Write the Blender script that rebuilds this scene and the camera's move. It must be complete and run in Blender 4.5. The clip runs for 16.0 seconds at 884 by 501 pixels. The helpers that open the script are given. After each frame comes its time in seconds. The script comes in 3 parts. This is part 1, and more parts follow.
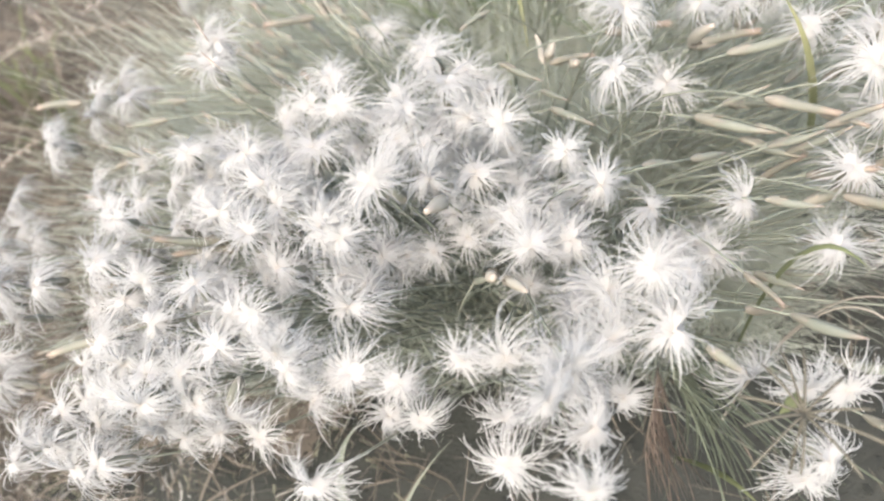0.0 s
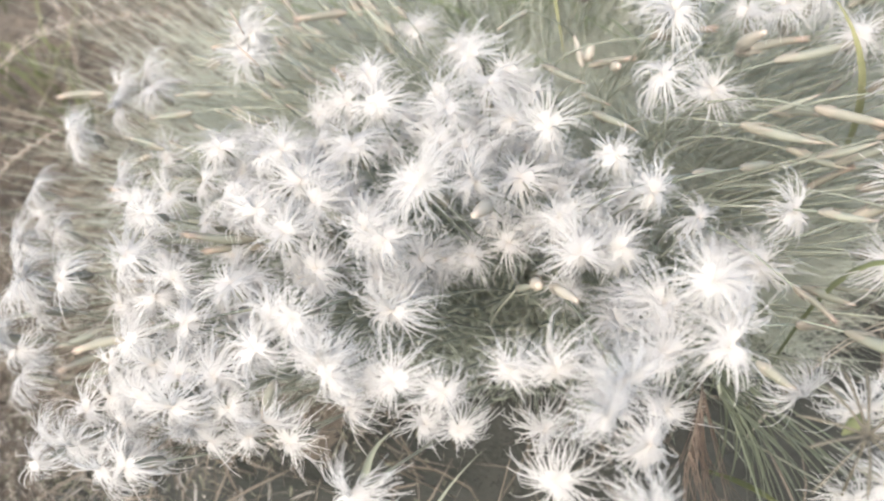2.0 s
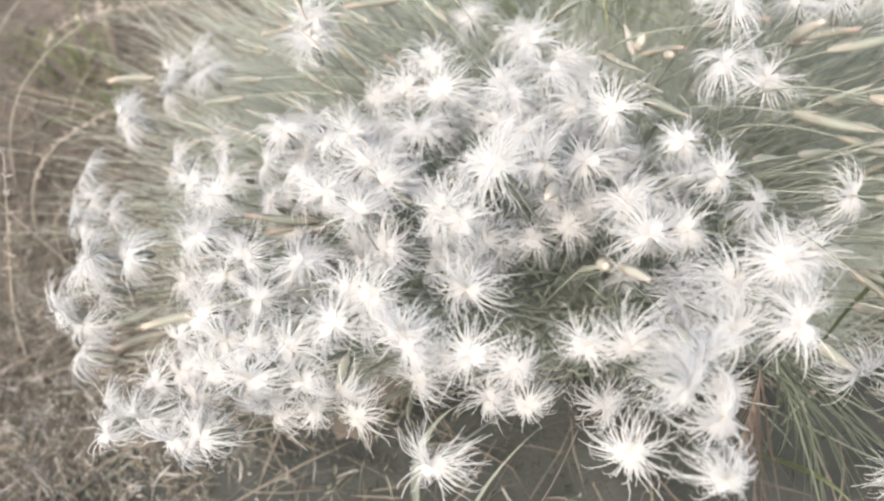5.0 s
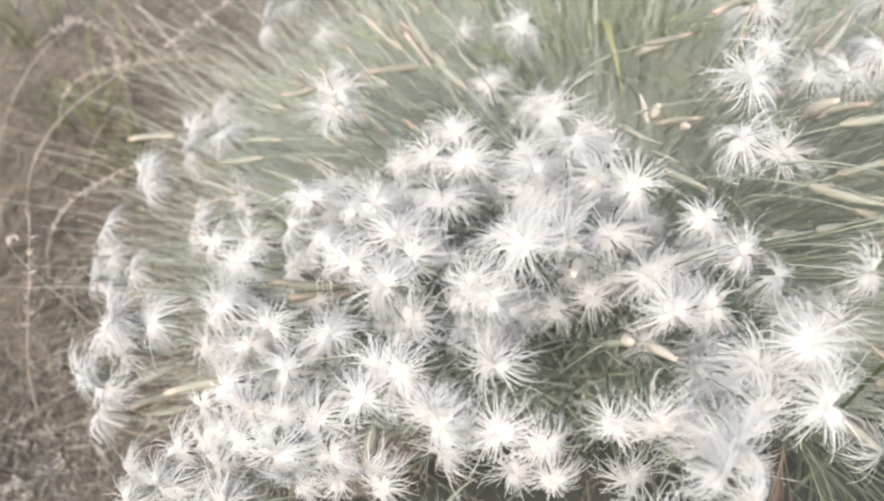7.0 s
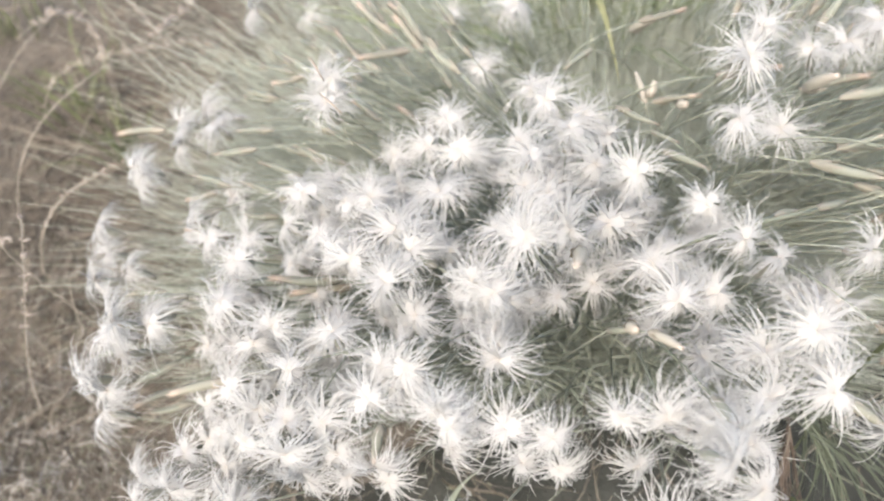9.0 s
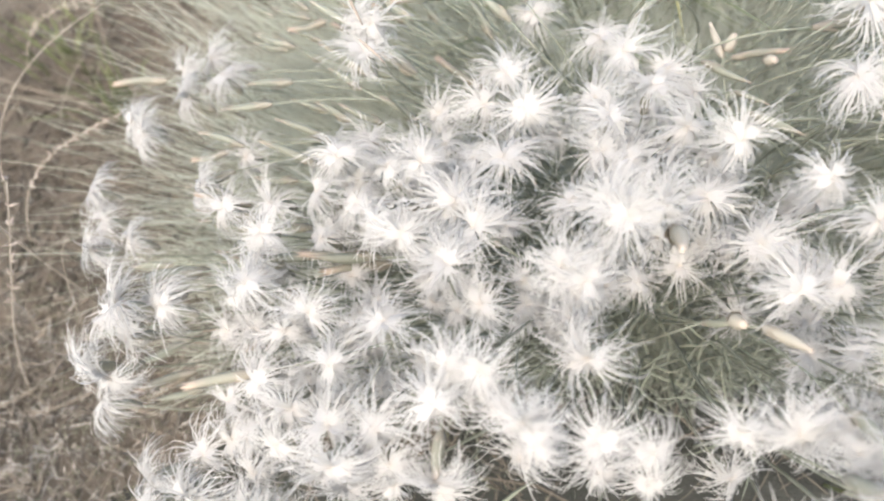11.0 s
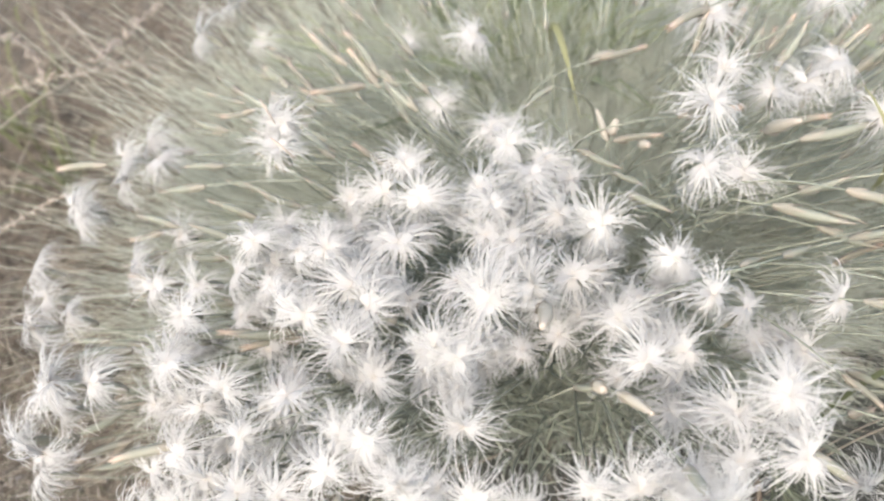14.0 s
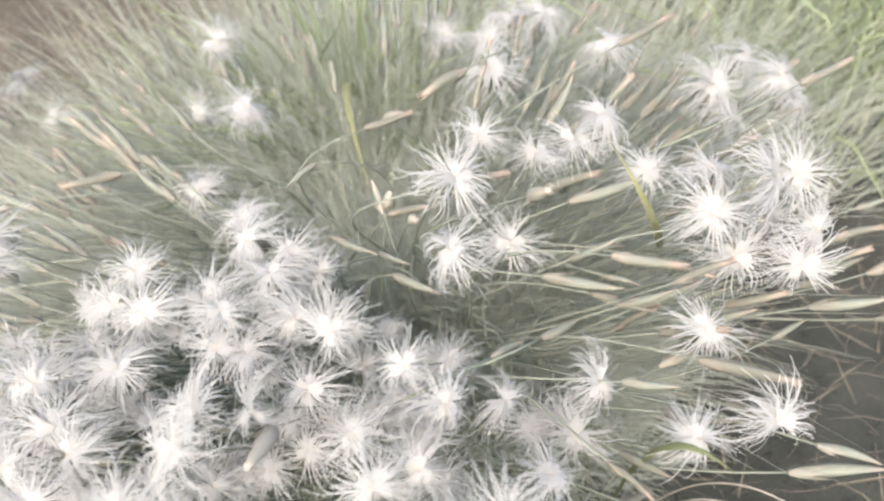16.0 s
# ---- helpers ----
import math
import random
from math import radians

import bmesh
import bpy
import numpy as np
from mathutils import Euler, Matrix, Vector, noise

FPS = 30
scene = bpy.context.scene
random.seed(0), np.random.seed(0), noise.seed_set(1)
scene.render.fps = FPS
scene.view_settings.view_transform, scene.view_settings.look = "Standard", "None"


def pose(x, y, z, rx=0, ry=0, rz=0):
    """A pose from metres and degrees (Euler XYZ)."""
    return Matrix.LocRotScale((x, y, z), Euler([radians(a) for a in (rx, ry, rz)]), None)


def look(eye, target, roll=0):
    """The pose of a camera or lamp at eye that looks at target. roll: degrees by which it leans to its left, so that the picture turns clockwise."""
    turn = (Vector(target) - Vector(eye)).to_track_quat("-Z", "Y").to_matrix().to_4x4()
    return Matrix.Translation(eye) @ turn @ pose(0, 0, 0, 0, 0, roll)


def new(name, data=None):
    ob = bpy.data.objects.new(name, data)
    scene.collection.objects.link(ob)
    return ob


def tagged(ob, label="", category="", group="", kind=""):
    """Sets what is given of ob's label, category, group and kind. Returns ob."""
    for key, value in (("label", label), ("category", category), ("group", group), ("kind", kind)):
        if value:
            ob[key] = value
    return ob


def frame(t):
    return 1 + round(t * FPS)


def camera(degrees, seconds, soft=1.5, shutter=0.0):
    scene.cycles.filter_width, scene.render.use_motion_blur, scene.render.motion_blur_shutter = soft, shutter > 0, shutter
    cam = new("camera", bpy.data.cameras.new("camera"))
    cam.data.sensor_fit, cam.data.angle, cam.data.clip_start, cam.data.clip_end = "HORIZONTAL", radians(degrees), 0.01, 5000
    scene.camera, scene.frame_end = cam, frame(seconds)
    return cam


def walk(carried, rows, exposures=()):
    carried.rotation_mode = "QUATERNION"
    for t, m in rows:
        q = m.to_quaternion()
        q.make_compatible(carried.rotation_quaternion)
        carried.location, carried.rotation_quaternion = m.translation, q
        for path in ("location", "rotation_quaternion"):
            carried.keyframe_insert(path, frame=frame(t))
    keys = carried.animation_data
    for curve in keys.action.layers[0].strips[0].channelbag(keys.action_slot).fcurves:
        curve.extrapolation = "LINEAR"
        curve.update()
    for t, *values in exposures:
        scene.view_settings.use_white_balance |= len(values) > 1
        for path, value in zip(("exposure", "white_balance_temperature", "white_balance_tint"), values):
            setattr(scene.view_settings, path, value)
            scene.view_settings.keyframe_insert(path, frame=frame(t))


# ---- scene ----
cam = camera(61.8, 16.0, soft=2.4)
# a small lens focused on the flower heads
cam.data.dof.use_dof = True
cam.data.dof.focus_distance, cam.data.dof.aperture_fstop = 0.31, 8.0
PATH = [
    (0, 0.0831, 0.0107, 0.4816, 32.29, 9.78, 0.29),
    (0.5, 0.0813, 0.0071, 0.4874, 32.34, 10.80, 0.85),
    (1, 0.0767, 0.0057, 0.4819, 31.98, 10.60, 1.32),
    (1.5, 0.0669, 0.0127, 0.4763, 31.48, 10.07, 1.21),
    (2, 0.0645, 0.0167, 0.4790, 32.39, 8.88, 1.52),
    (2.5, 0.0599, 0.0154, 0.4779, 31.88, 7.77, 1.07),
    (3, 0.0578, 0.0135, 0.4837, 31.98, 8.46, 1.08),
    (3.5, 0.0504, 0.0102, 0.4857, 32.26, 8.44, 1.47),
    (4, 0.0465, 0.0080, 0.4922, 32.22, 9.28, 2.07),
    (4.2, 0.0440, 0.0077, 0.4842, 31.63, 8.90, 2.01),
    (6.3, 0.0303, 0.0071, 0.4959, 33.06, 8.48, 2.96),
    (6.5, 0.0267, 0.0143, 0.4926, 33.37, 7.82, 3.02),
    (7, 0.0289, 0.0174, 0.5020, 34.67, 8.36, 2.44),
    (7.5, 0.0282, 0.0146, 0.5025, 34.54, 8.21, 2.34),
    (8, 0.0270, 0.0215, 0.5100, 34.36, 9.35, 1.93),
    (8.5, 0.0274, 0.0196, 0.5103, 33.50, 8.81, 1.03),
    (8.7, 0.0273, 0.0215, 0.5088, 32.83, 9.25, 0.72),
    (10.8, 0.0065, 0.0613, 0.4736, 29.96, 7.66, -0.50),
    (11, -0.0095, 0.0565, 0.4723, 29.13, 7.76, 0.46),
    (11.5, -0.0226, 0.0419, 0.4798, 29.98, 7.76, 1.88),
    (12, -0.0218, 0.0430, 0.4854, 31.07, 7.43, 1.84),
    (12.5, -0.0200, 0.0304, 0.4889, 30.95, 7.04, 1.78),
    (13, -0.0151, 0.0282, 0.4938, 31.03, 7.94, 1.88),
    (13.5, 0.0062, 0.0404, 0.5014, 31.36, 7.61, 0.05),
    (14, 0.0265, 0.0520, 0.5041, 32.19, 6.85, -1.92),
    (14.5, 0.0588, 0.0706, 0.4953, 31.69, 6.06, -4.89),
    (15, 0.0775, 0.0819, 0.4938, 31.96, 5.82, -7.07),
    (15.5, 0.0881, 0.0839, 0.4935, 32.81, 5.31, -7.59),
    (16, 0.1099, 0.0879, 0.4892, 32.93, 5.41, -9.45),
]
walk(cam, [(t, pose(*p)) for t, *p in PATH])

# ---------------------------------------------------------------- light
world = bpy.data.worlds.new("sky")
scene.world = world
world.use_nodes = True
wn, wl = world.node_tree.nodes, world.node_tree.links
wn.clear()
sky = wn.new("ShaderNodeTexSky")
sky.sky_type = "NISHITA"
sky.sun_disc = False
sky.sun_elevation, sky.sun_rotation = radians(58), radians(200)
sky.air_density, sky.dust_density, sky.ozone_density = 1.0, 5.0, 1.0
back = wn.new("ShaderNodeBackground")
back.inputs["Strength"].default_value = 0.15
wout = wn.new("ShaderNodeOutputWorld")
wl.new(sky.outputs[0], back.inputs[0])
wl.new(back.outputs[0], wout.inputs[0])

sun_data = bpy.data.lights.new("sun", "SUN")
sun_data.energy, sun_data.angle, sun_data.color = 0.7, radians(110), (1.0, 0.97, 0.915)
sun = new("sun", sun_data)
SUN_DIR = Vector((-0.30, -0.45, 0.85))
sun.matrix_world = look(SUN_DIR * 5, (0, 0, 0))
scene.view_settings.exposure = 2.16


# ---------------------------------------------------------------- materials
def material(name, colour, colour2, scale=60.0, rough=0.6, trans=0.0, trans_colour=None, bump=0.15, spread=0.12, along=None, along_colour=None):
    """Two tones mixed by noise at two scales, varied a little from object to object; trans lets light through thin parts."""
    m = bpy.data.materials.new(name)
    m.use_nodes = True
    n, l = m.node_tree.nodes, m.node_tree.links
    n.clear()
    out = n.new("ShaderNodeOutputMaterial")
    coord = n.new("ShaderNodeTexCoord")
    big, small = n.new("ShaderNodeTexNoise"), n.new("ShaderNodeTexNoise")
    big.inputs["Scale"].default_value, small.inputs["Scale"].default_value = scale * 0.2, scale * 4
    big.inputs["Detail"].default_value, small.inputs["Detail"].default_value = 4, 3
    for t in (big, small):
        l.new(coord.outputs["Object"], t.inputs["Vector"])
    add = n.new("ShaderNodeMath")
    add.operation = "MULTIPLY_ADD"
    l.new(small.outputs[0], add.inputs[0])
    add.inputs[1].default_value = 0.45
    l.new(big.outputs[0], add.inputs[2])
    ramp = n.new("ShaderNodeMapRange")
    ramp.inputs["From Min"].default_value, ramp.inputs["From Max"].default_value = 0.5, 0.95
    l.new(add.outputs[0], ramp.inputs[0])
    mix = n.new("ShaderNodeMix")
    mix.data_type = "RGBA"
    l.new(ramp.outputs[0], mix.inputs["Factor"])
    mix.inputs["A"].default_value, mix.inputs["B"].default_value = (*colour, 1), (*colour2, 1)
    result = mix.outputs["Result"]
    if along:
        # a tint that lies along the piece's own length, stored as an attribute
        att = n.new("ShaderNodeAttribute")
        att.attribute_name = along
        mix2 = n.new("ShaderNodeMix")
        mix2.data_type = "RGBA"
        l.new(att.outputs["Fac"], mix2.inputs["Factor"])
        l.new(result, mix2.inputs["A"])
        mix2.inputs["B"].default_value = (*along_colour, 1)
        result = mix2.outputs["Result"]
    info, geo = n.new("ShaderNodeObjectInfo"), n.new("ShaderNodeNewGeometry")
    both = n.new("ShaderNodeMath")
    both.operation = "ADD"
    l.new(info.outputs["Random"], both.inputs[0])
    l.new(geo.outputs["Random Per Island"], both.inputs[1])
    vary = n.new("ShaderNodeMapRange")
    vary.inputs["From Max"].default_value = 2.0
    vary.inputs["To Min"].default_value, vary.inputs["To Max"].default_value = 1 - 2 * spread, 1 + 2 * spread
    l.new(both.outputs[0], vary.inputs[0])
    hsv = n.new("ShaderNodeHueSaturation")
    l.new(vary.outputs[0], hsv.inputs["Value"])
    l.new(result, hsv.inputs["Color"])
    bsdf = n.new("ShaderNodeBsdfPrincipled")
    bsdf.inputs["Roughness"].default_value = rough
    bsdf.inputs["Specular IOR Level"].default_value = 0.3
    l.new(hsv.outputs[0], bsdf.inputs["Base Color"])
    bmp = n.new("ShaderNodeBump")
    bmp.inputs["Strength"].default_value, bmp.inputs["Distance"].default_value = bump, 0.001
    l.new(small.outputs[0], bmp.inputs["Height"])
    l.new(bmp.outputs[0], bsdf.inputs["Normal"])
    shader = bsdf.outputs[0]
    if trans:
        tr = n.new("ShaderNodeBsdfTranslucent")
        if trans_colour:
            tr.inputs[0].default_value = (*trans_colour, 1)
        else:
            l.new(hsv.outputs[0], tr.inputs[0])
        ms = n.new("ShaderNodeMixShader")
        ms.inputs[0].default_value = trans
        l.new(shader, ms.inputs[1])
        l.new(tr.outputs[0], ms.inputs[2])
        shader = ms.outputs[0]
    l.new(shader, out.inputs[0])
    return m


M_PETAL = material("petal_white", (0.488, 0.482, 0.452), (0.518, 0.511, 0.480), 120, 0.9, 0.60, None, 0.05, 0.03, "tip", (0.515, 0.485, 0.43))
M_CALYX = material("calyx_green", (0.180, 0.183, 0.138), (0.230, 0.222, 0.174), 160, 0.6, 0.15, None, 0.1, 0.10, "tip", (0.36, 0.305, 0.255))
M_BUD = material("bud_green", (0.125, 0.132, 0.098), (0.165, 0.168, 0.13), 160, 0.6, 0.12, None, 0.1, 0.12, "tip", (0.21, 0.165, 0.13))
M_WILT = material("wilted_calyx", (0.145, 0.133, 0.103), (0.130, 0.136, 0.100), 160, 0.7, 0.15, None, 0.2, 0.16, "tip", (0.26, 0.208, 0.158))
M_POD = material("pale_pod", (0.27, 0.25, 0.197), (0.31, 0.287, 0.228), 160, 0.7, 0.2, None, 0.2, 0.1, "tip", (0.33, 0.285, 0.23))
M_STEM = material("stem_green", (0.146, 0.160, 0.117), (0.193, 0.199, 0.152), 120, 0.65, 0.1, None, 0.1, 0.07)
# glaucous green, paled in its colour to stand in for lens haze
M_LEAF = material("leaf_glaucous_hazed", (0.386, 0.404, 0.328), (0.456, 0.468, 0.386), 90, 0.85, 0.6, None, 0.1, 0.06)
M_BLADE = material("grass_green", (0.205, 0.240, 0.129), (0.269, 0.298, 0.170), 90, 0.5, 0.35, None, 0.1, 0.16)
M_OLIVE = material("grass_olive", (0.099, 0.115, 0.049), (0.146, 0.154, 0.075), 90, 0.6, 0.3, None, 0.1, 0.1)
M_YELLOW = material("grass_yellowish", (0.175, 0.175, 0.082), (0.228, 0.222, 0.111), 90, 0.6, 0.4, None, 0.1, 0.08)
M_STRAW = material("dry_straw", (0.100, 0.084, 0.063), (0.165, 0.138, 0.103), 90, 0.75, 0.15, None, 0.2, 0.2)
M_DARK = material("dry_twig", (0.152, 0.129, 0.105), (0.257, 0.211, 0.164), 90, 0.8, 0.0, None, 0.3, 0.1)
M_SOIL = material("dry_soil", (0.068, 0.058, 0.044), (0.100, 0.086, 0.066), 30, 0.95, 0.0, None, 0.4, 0.0)


# ---------------------------------------------------------------- mesh helpers
def mesh_of(name, verts, faces, mat, tips=None, smooth=True):
    me = bpy.data.meshes.new(name)
    me.from_pydata([tuple(v) for v in verts], [], faces)
    me.materials.append(mat)
    if tips is not None:
        a = me.attributes.new("tip", "FLOAT", "POINT")
        a.data.foreach_set("value", np.array(tips, dtype=np.float32))
    if smooth:
        me.polygons.foreach_set("use_smooth", [True] * len(me.polygons))
    me.update()
    return me


def part(name, me, parent, label="", m=None):
    ob = new(name, me)
    ob.parent = parent
    if m is not None:
        ob.matrix_local = m
    return tagged(ob, label)


def bezier(p0, p1, p2, p3, n):
    out = []
    for i in range(n + 1):
        t = i / n
        out.append(p0 * (1 - t) ** 3 + p1 * 3 * t * (1 - t) ** 2 + p2 * 3 * t * t * (1 - t) + p3 * t ** 3)
    return out


def tube(verts, faces, path, radii, sides=5, squash=1.0):
    """Adds a tapered tube along a path to verts and faces."""
    first = len(verts)
    up = Vector((0.31, 0.22, 0.92)).normalized()
    for i, p in enumerate(path):
        d = (path[min(i + 1, len(path) - 1)] - path[max(i - 1, 0)])
        d = d.normalized() if d.length > 1e-9 else Vector((0, 0, 1))
        a = d.cross(up)
        a = a.normalized() if a.length > 1e-3 else Vector((1, 0, 0))
        b = d.cross(a)
        for k in range(sides):
            w = 2 * math.pi * k / sides
            verts.append(p + (a * math.cos(w) + b * math.sin(w) * squash) * radii[i])
    for i in range(len(path) - 1):
        for k in range(sides):
            q, r = first + i * sides + k, first + i * sides + (k + 1) % sides
            faces.append((q, r, r + sides, q + sides))
    faces.append(tuple(first + k for k in reversed(range(sides))))
    faces.append(tuple(first + (len(path) - 1) * sides + k for k in range(sides)))


def blade(verts, faces, path, widths, side, fold=0.35):
    """Adds a leaf blade: a keeled strip of two faces across with a little thickness from its keel."""
    first = len(verts)
    for i, p in enumerate(path):
        d = (path[min(i + 1, len(path) - 1)] - path[max(i - 1, 0)])
        d = d.normalized() if d.length > 1e-9 else Vector((0, 0, 1))
        s = side - d * side.dot(d)
        s = s.normalized() if s.length > 1e-3 else Vector((1, 0, 0))
        nrm = s.cross(d)
        w = widths[i] * 0.5
        verts += [p - s * w + nrm * w * fold, p - nrm * w * fold, p + s * w + nrm * w * fold]
    for i in range(len(path) - 1):
        q = first + i * 3
        faces += [(q, q + 1, q + 4, q + 3), (q + 1, q + 2, q + 5, q + 4)]


# ---------------------------------------------------------------- ground
def ground_height(x, y):
    v = Vector((x * 7, y * 7, 0.3))
    h = 0.010 * noise.noise(v) + 0.005 * noise.noise(v * 4)
    far = min(1.0, max(0.0, (math.hypot(x, y - 0.2) - 0.8) / 4))
    return h * (1 - far) + far * 0.12 * noise.noise(Vector((x * 0.3, y * 0.3, 2.0)))


def build_ground():
    """One sheet, fine under the plants and coarse towards the horizon."""
    steps = [0.0]
    while steps[-1] < 400:
        steps.append(steps[-1] + max(0.02, 0.0 if steps[-1] < 0.8 else steps[-1] * 0.18))
    axis = [-s for s in reversed(steps[1:])] + steps
    n = len(axis)
    verts = [(x, y + 0.2, ground_height(x, y + 0.2)) for y in axis for x in axis]
    faces = [(j * n + i, j * n + i + 1, (j + 1) * n + i + 1, (j + 1) * n + i) for j in range(n - 1) for i in range(n - 1)]
    ob = new("ground", mesh_of("ground", verts, faces, M_SOIL))
    tagged(ob, "dry brown sandy soil strewn with dead grass", "ground", kind="structure")


build_ground()

# ---------------------------------------------------------------- the plant
CROWN = Vector((0.075, 0.235, 0.0))
REACH = 0.30
rng = random.Random(11)


def petal_mesh(seed, droop, lift, reach):
    """One fringed petal along +x: a pleated fan on a narrow claw whose margin runs out into long curved lobes, some of them forked."""
    r = random.Random(seed)
    verts, faces = [], []
    rows, cols, long = 7, 9, r.uniform(0.0052, 0.0066)
    half = r.uniform(0.0017, 0.0025)
    cup = r.uniform(-0.5, 1.0)

    def spot(u, v):
        wide = 0.0008 + (half - 0.0008) * u ** 0.9
        bow = 1 - 0.28 * v * v * u
        z = lift * 0.0048 * u - droop * 0.0011 * u * u + cup * 0.0010 * v * v * u + 0.00016 * math.sin(v * 15 + seed) * u
        return Vector((long * u * bow - 0.0007, v * wide, z))

    for s in (0, 1):
        first = len(verts)
        for i in range(rows):
            for j in range(cols):
                u, v = i / (rows - 1), j / (cols - 1) * 2 - 1
                if i == rows - 1:
                    u += (0.14 if j % 2 else -0.14) + r.uniform(-0.05, 0.05)
                verts.append(spot(u, v) + Vector((0, 0, 0.00012 if s == 0 else 0.0)))
        for i in range(rows - 1):
            for j in range(cols - 1):
                q = first + i * cols + j
                f = (q, q + 1, q + cols + 1, q + cols)
                faces.append(f if s == 0 else tuple(reversed(f)))
    tips = [max(0.0, 1.0 - 2.4 * v.x / long) for v in verts]
    comb = r.gauss(0, 0.35)
    count = r.randint(19, 24)

    def strand(origin, a, size, w0, segs, bend, pitch, sink, ph, amp):
        path, p = [origin.copy()], origin.copy()
        for i in range(segs):
            t = (i + 1) / segs
            a += (bend * (0.4 + 1.2 * t) + amp * math.sin(ph + t * 7) * t) / segs
            pitch -= sink / segs * (0.3 + 1.4 * t)
            p = p + Vector((math.cos(a) * math.cos(pitch), math.sin(a) * math.cos(pitch), math.sin(pitch))) * size / segs
            path.append(p.copy())
        flat = Vector((-math.sin(a), math.cos(a), r.uniform(-0.7, 0.7)))
        blade(verts, faces, path, [w0 * (1 - 0.6 * (i / segs) ** 1.5) for i in range(segs + 1)], flat, 0.3)
        return path

    for k in range(count):
        w = (k + 0.5) / count * 2 - 1
        side = max(0.0, abs(w) - 0.45) / 0.55
        u0 = r.uniform(0.62, 0.96) - 0.5 * side * r.uniform(0.6, 1.1)
        start = spot(u0, max(-0.97, min(0.97, w / 0.6)))
        ang = math.copysign(radians(8 + 40 * abs(w) ** 1.2), w) + r.gauss(0, 0.09)
        length = reach * (1 - 0.30 * side) * r.uniform(0.5, 1.3)
        bend = comb - math.copysign(0.35 * abs(w), w) * r.uniform(-0.6, 1.6) + r.gauss(0, 0.42)
        sink = droop * r.uniform(0.5, 1.4)
        pitch = lift * 0.6 - droop * 0.25 + r.gauss(0, 0.14)
        ph, amp = r.uniform(0, 6.28), r.uniform(0.5, 4.6)
        path = strand(start, ang, length, 0.00041, 8, bend, pitch, sink, ph, amp)
        if r.random() < 0.35:
            i = r.randint(1, 3)
            strand(path[i], ang + r.choice((-1, 1)) * r.uniform(0.15, 0.4), length * r.uniform(0.35, 0.6), 0.00031, 5, -bend, pitch - sink * 0.4, sink, ph + 2, amp)
    tips += [0.0] * (len(verts) - len(tips))
    return mesh_of("petal", verts, faces, M_PETAL, tips)


PETALS = {
    "open": [petal_mesh(s, 0.9, 0.3, 0.0150) for s in range(1, 11)],
    "drooping": [petal_mesh(s, 1.7, 0.05, 0.0158) for s in range(21, 31)],
    "rising": [petal_mesh(s, 0.7, 0.9, 0.0146) for s in range(41, 48)],
}


def spindle_mesh(name, seed, length, radius, mat, mouth, curve=0.0015):
    """A calyx or bud along +z from its base at the origin: a ribbed tube drawn out of a cup of overlapping scales, tapering over its upper part; mouth is how wide its top stays."""
    r = random.Random(seed)
    n, sides = 11, 12
    path = [Vector((curve * math.sin(i / n * 2.2), curve * 0.4 * math.sin(i / n * 3), length * i / n)) for i in range(n + 1)]
    prof = []
    for i in range(n + 1):
        t = i / n
        body = min(1.0, 0.30 + 0.72 * math.sin(min(1.0, t / 0.36) * math.pi / 2))
        taper = 1.0 if t < 0.48 else 1 - (1 - mouth) * ((t - 0.48) / 0.52) ** 1.35
        prof.append(radius * body * taper)
    verts, faces = [], []
    tube(verts, faces, path, prof, sides)
    for k, v in enumerate(verts):
        c = path[k // sides]
        verts[k] = c + (v - c) * (1.0 if k % 2 else 0.93)
    tips = [max(0.0, min(1.0, (i / n - 0.70) / 0.30 + 0.25 * r.uniform(-1, 1))) ** 1.3 + 0.55 * max(0.0, 1 - i / n / 0.30) for i in range(n + 1) for _ in range(sides)]
    # two pairs of scales hug the foot, and the upper rim ends in short teeth
    for k in range(6):
        a = k * math.pi / 3 + 0.3
        out = Vector((math.cos(a), math.sin(a), 0))
        high = length * (0.26 if k % 2 else 0.36)
        blade(verts, faces, [out * radius * 0.35, out * radius * 0.72 + Vector((0, 0, high * 0.35)), out * radius * 1.04 + Vector((0, 0, high * 0.75)), out * radius * 1.14 + Vector((0, 0, high * 1.08))],
              [radius * 0.8, radius * 1.25, radius * 0.8, radius * 0.08], out.cross(Vector((0, 0, 1))))
        tips += [0.35, 0.35, 0.35, 0.25, 0.25, 0.25, 0.3, 0.3, 0.3, 0.7, 0.7, 0.7]
    if 0.5 < mouth < 0.75:
        for k in range(5):
            a = k * math.pi * 0.4
            out = Vector((math.cos(a), math.sin(a), 0))
            base = len(verts)
            blade(verts, faces, [path[-1] + out * prof[-1] * 0.95 - Vector((0, 0, 0.0012)), path[-1] + out * prof[-1] * 1.05 + Vector((0, 0, 0.0012)), path[-1] + out * prof[-1] * 1.25 + Vector((0, 0, 0.0034))],
                  [prof[-1] * 1.1, prof[-1] * 0.9, 0.0001], out.cross(Vector((0, 0, 1))))
            tips += [1.0] * (len(verts) - base)
    return mesh_of(name, verts, faces, mat, tips)


CALYX = [spindle_mesh("calyx", s, 0.0182 - 0.0002 * s, 0.0023, M_CALYX, 0.45, 0.0006) for s in range(4)]
BUDS = [spindle_mesh("bud", 10 + s, 0.023 + 0.0020 * s, 0.0019 + 0.00008 * s, M_BUD, 0.08) for s in range(6)]
WILTED = [spindle_mesh("bud", 30 + s, 0.024 + 0.002 * s, 0.0021, M_WILT, 0.62) for s in range(4)]


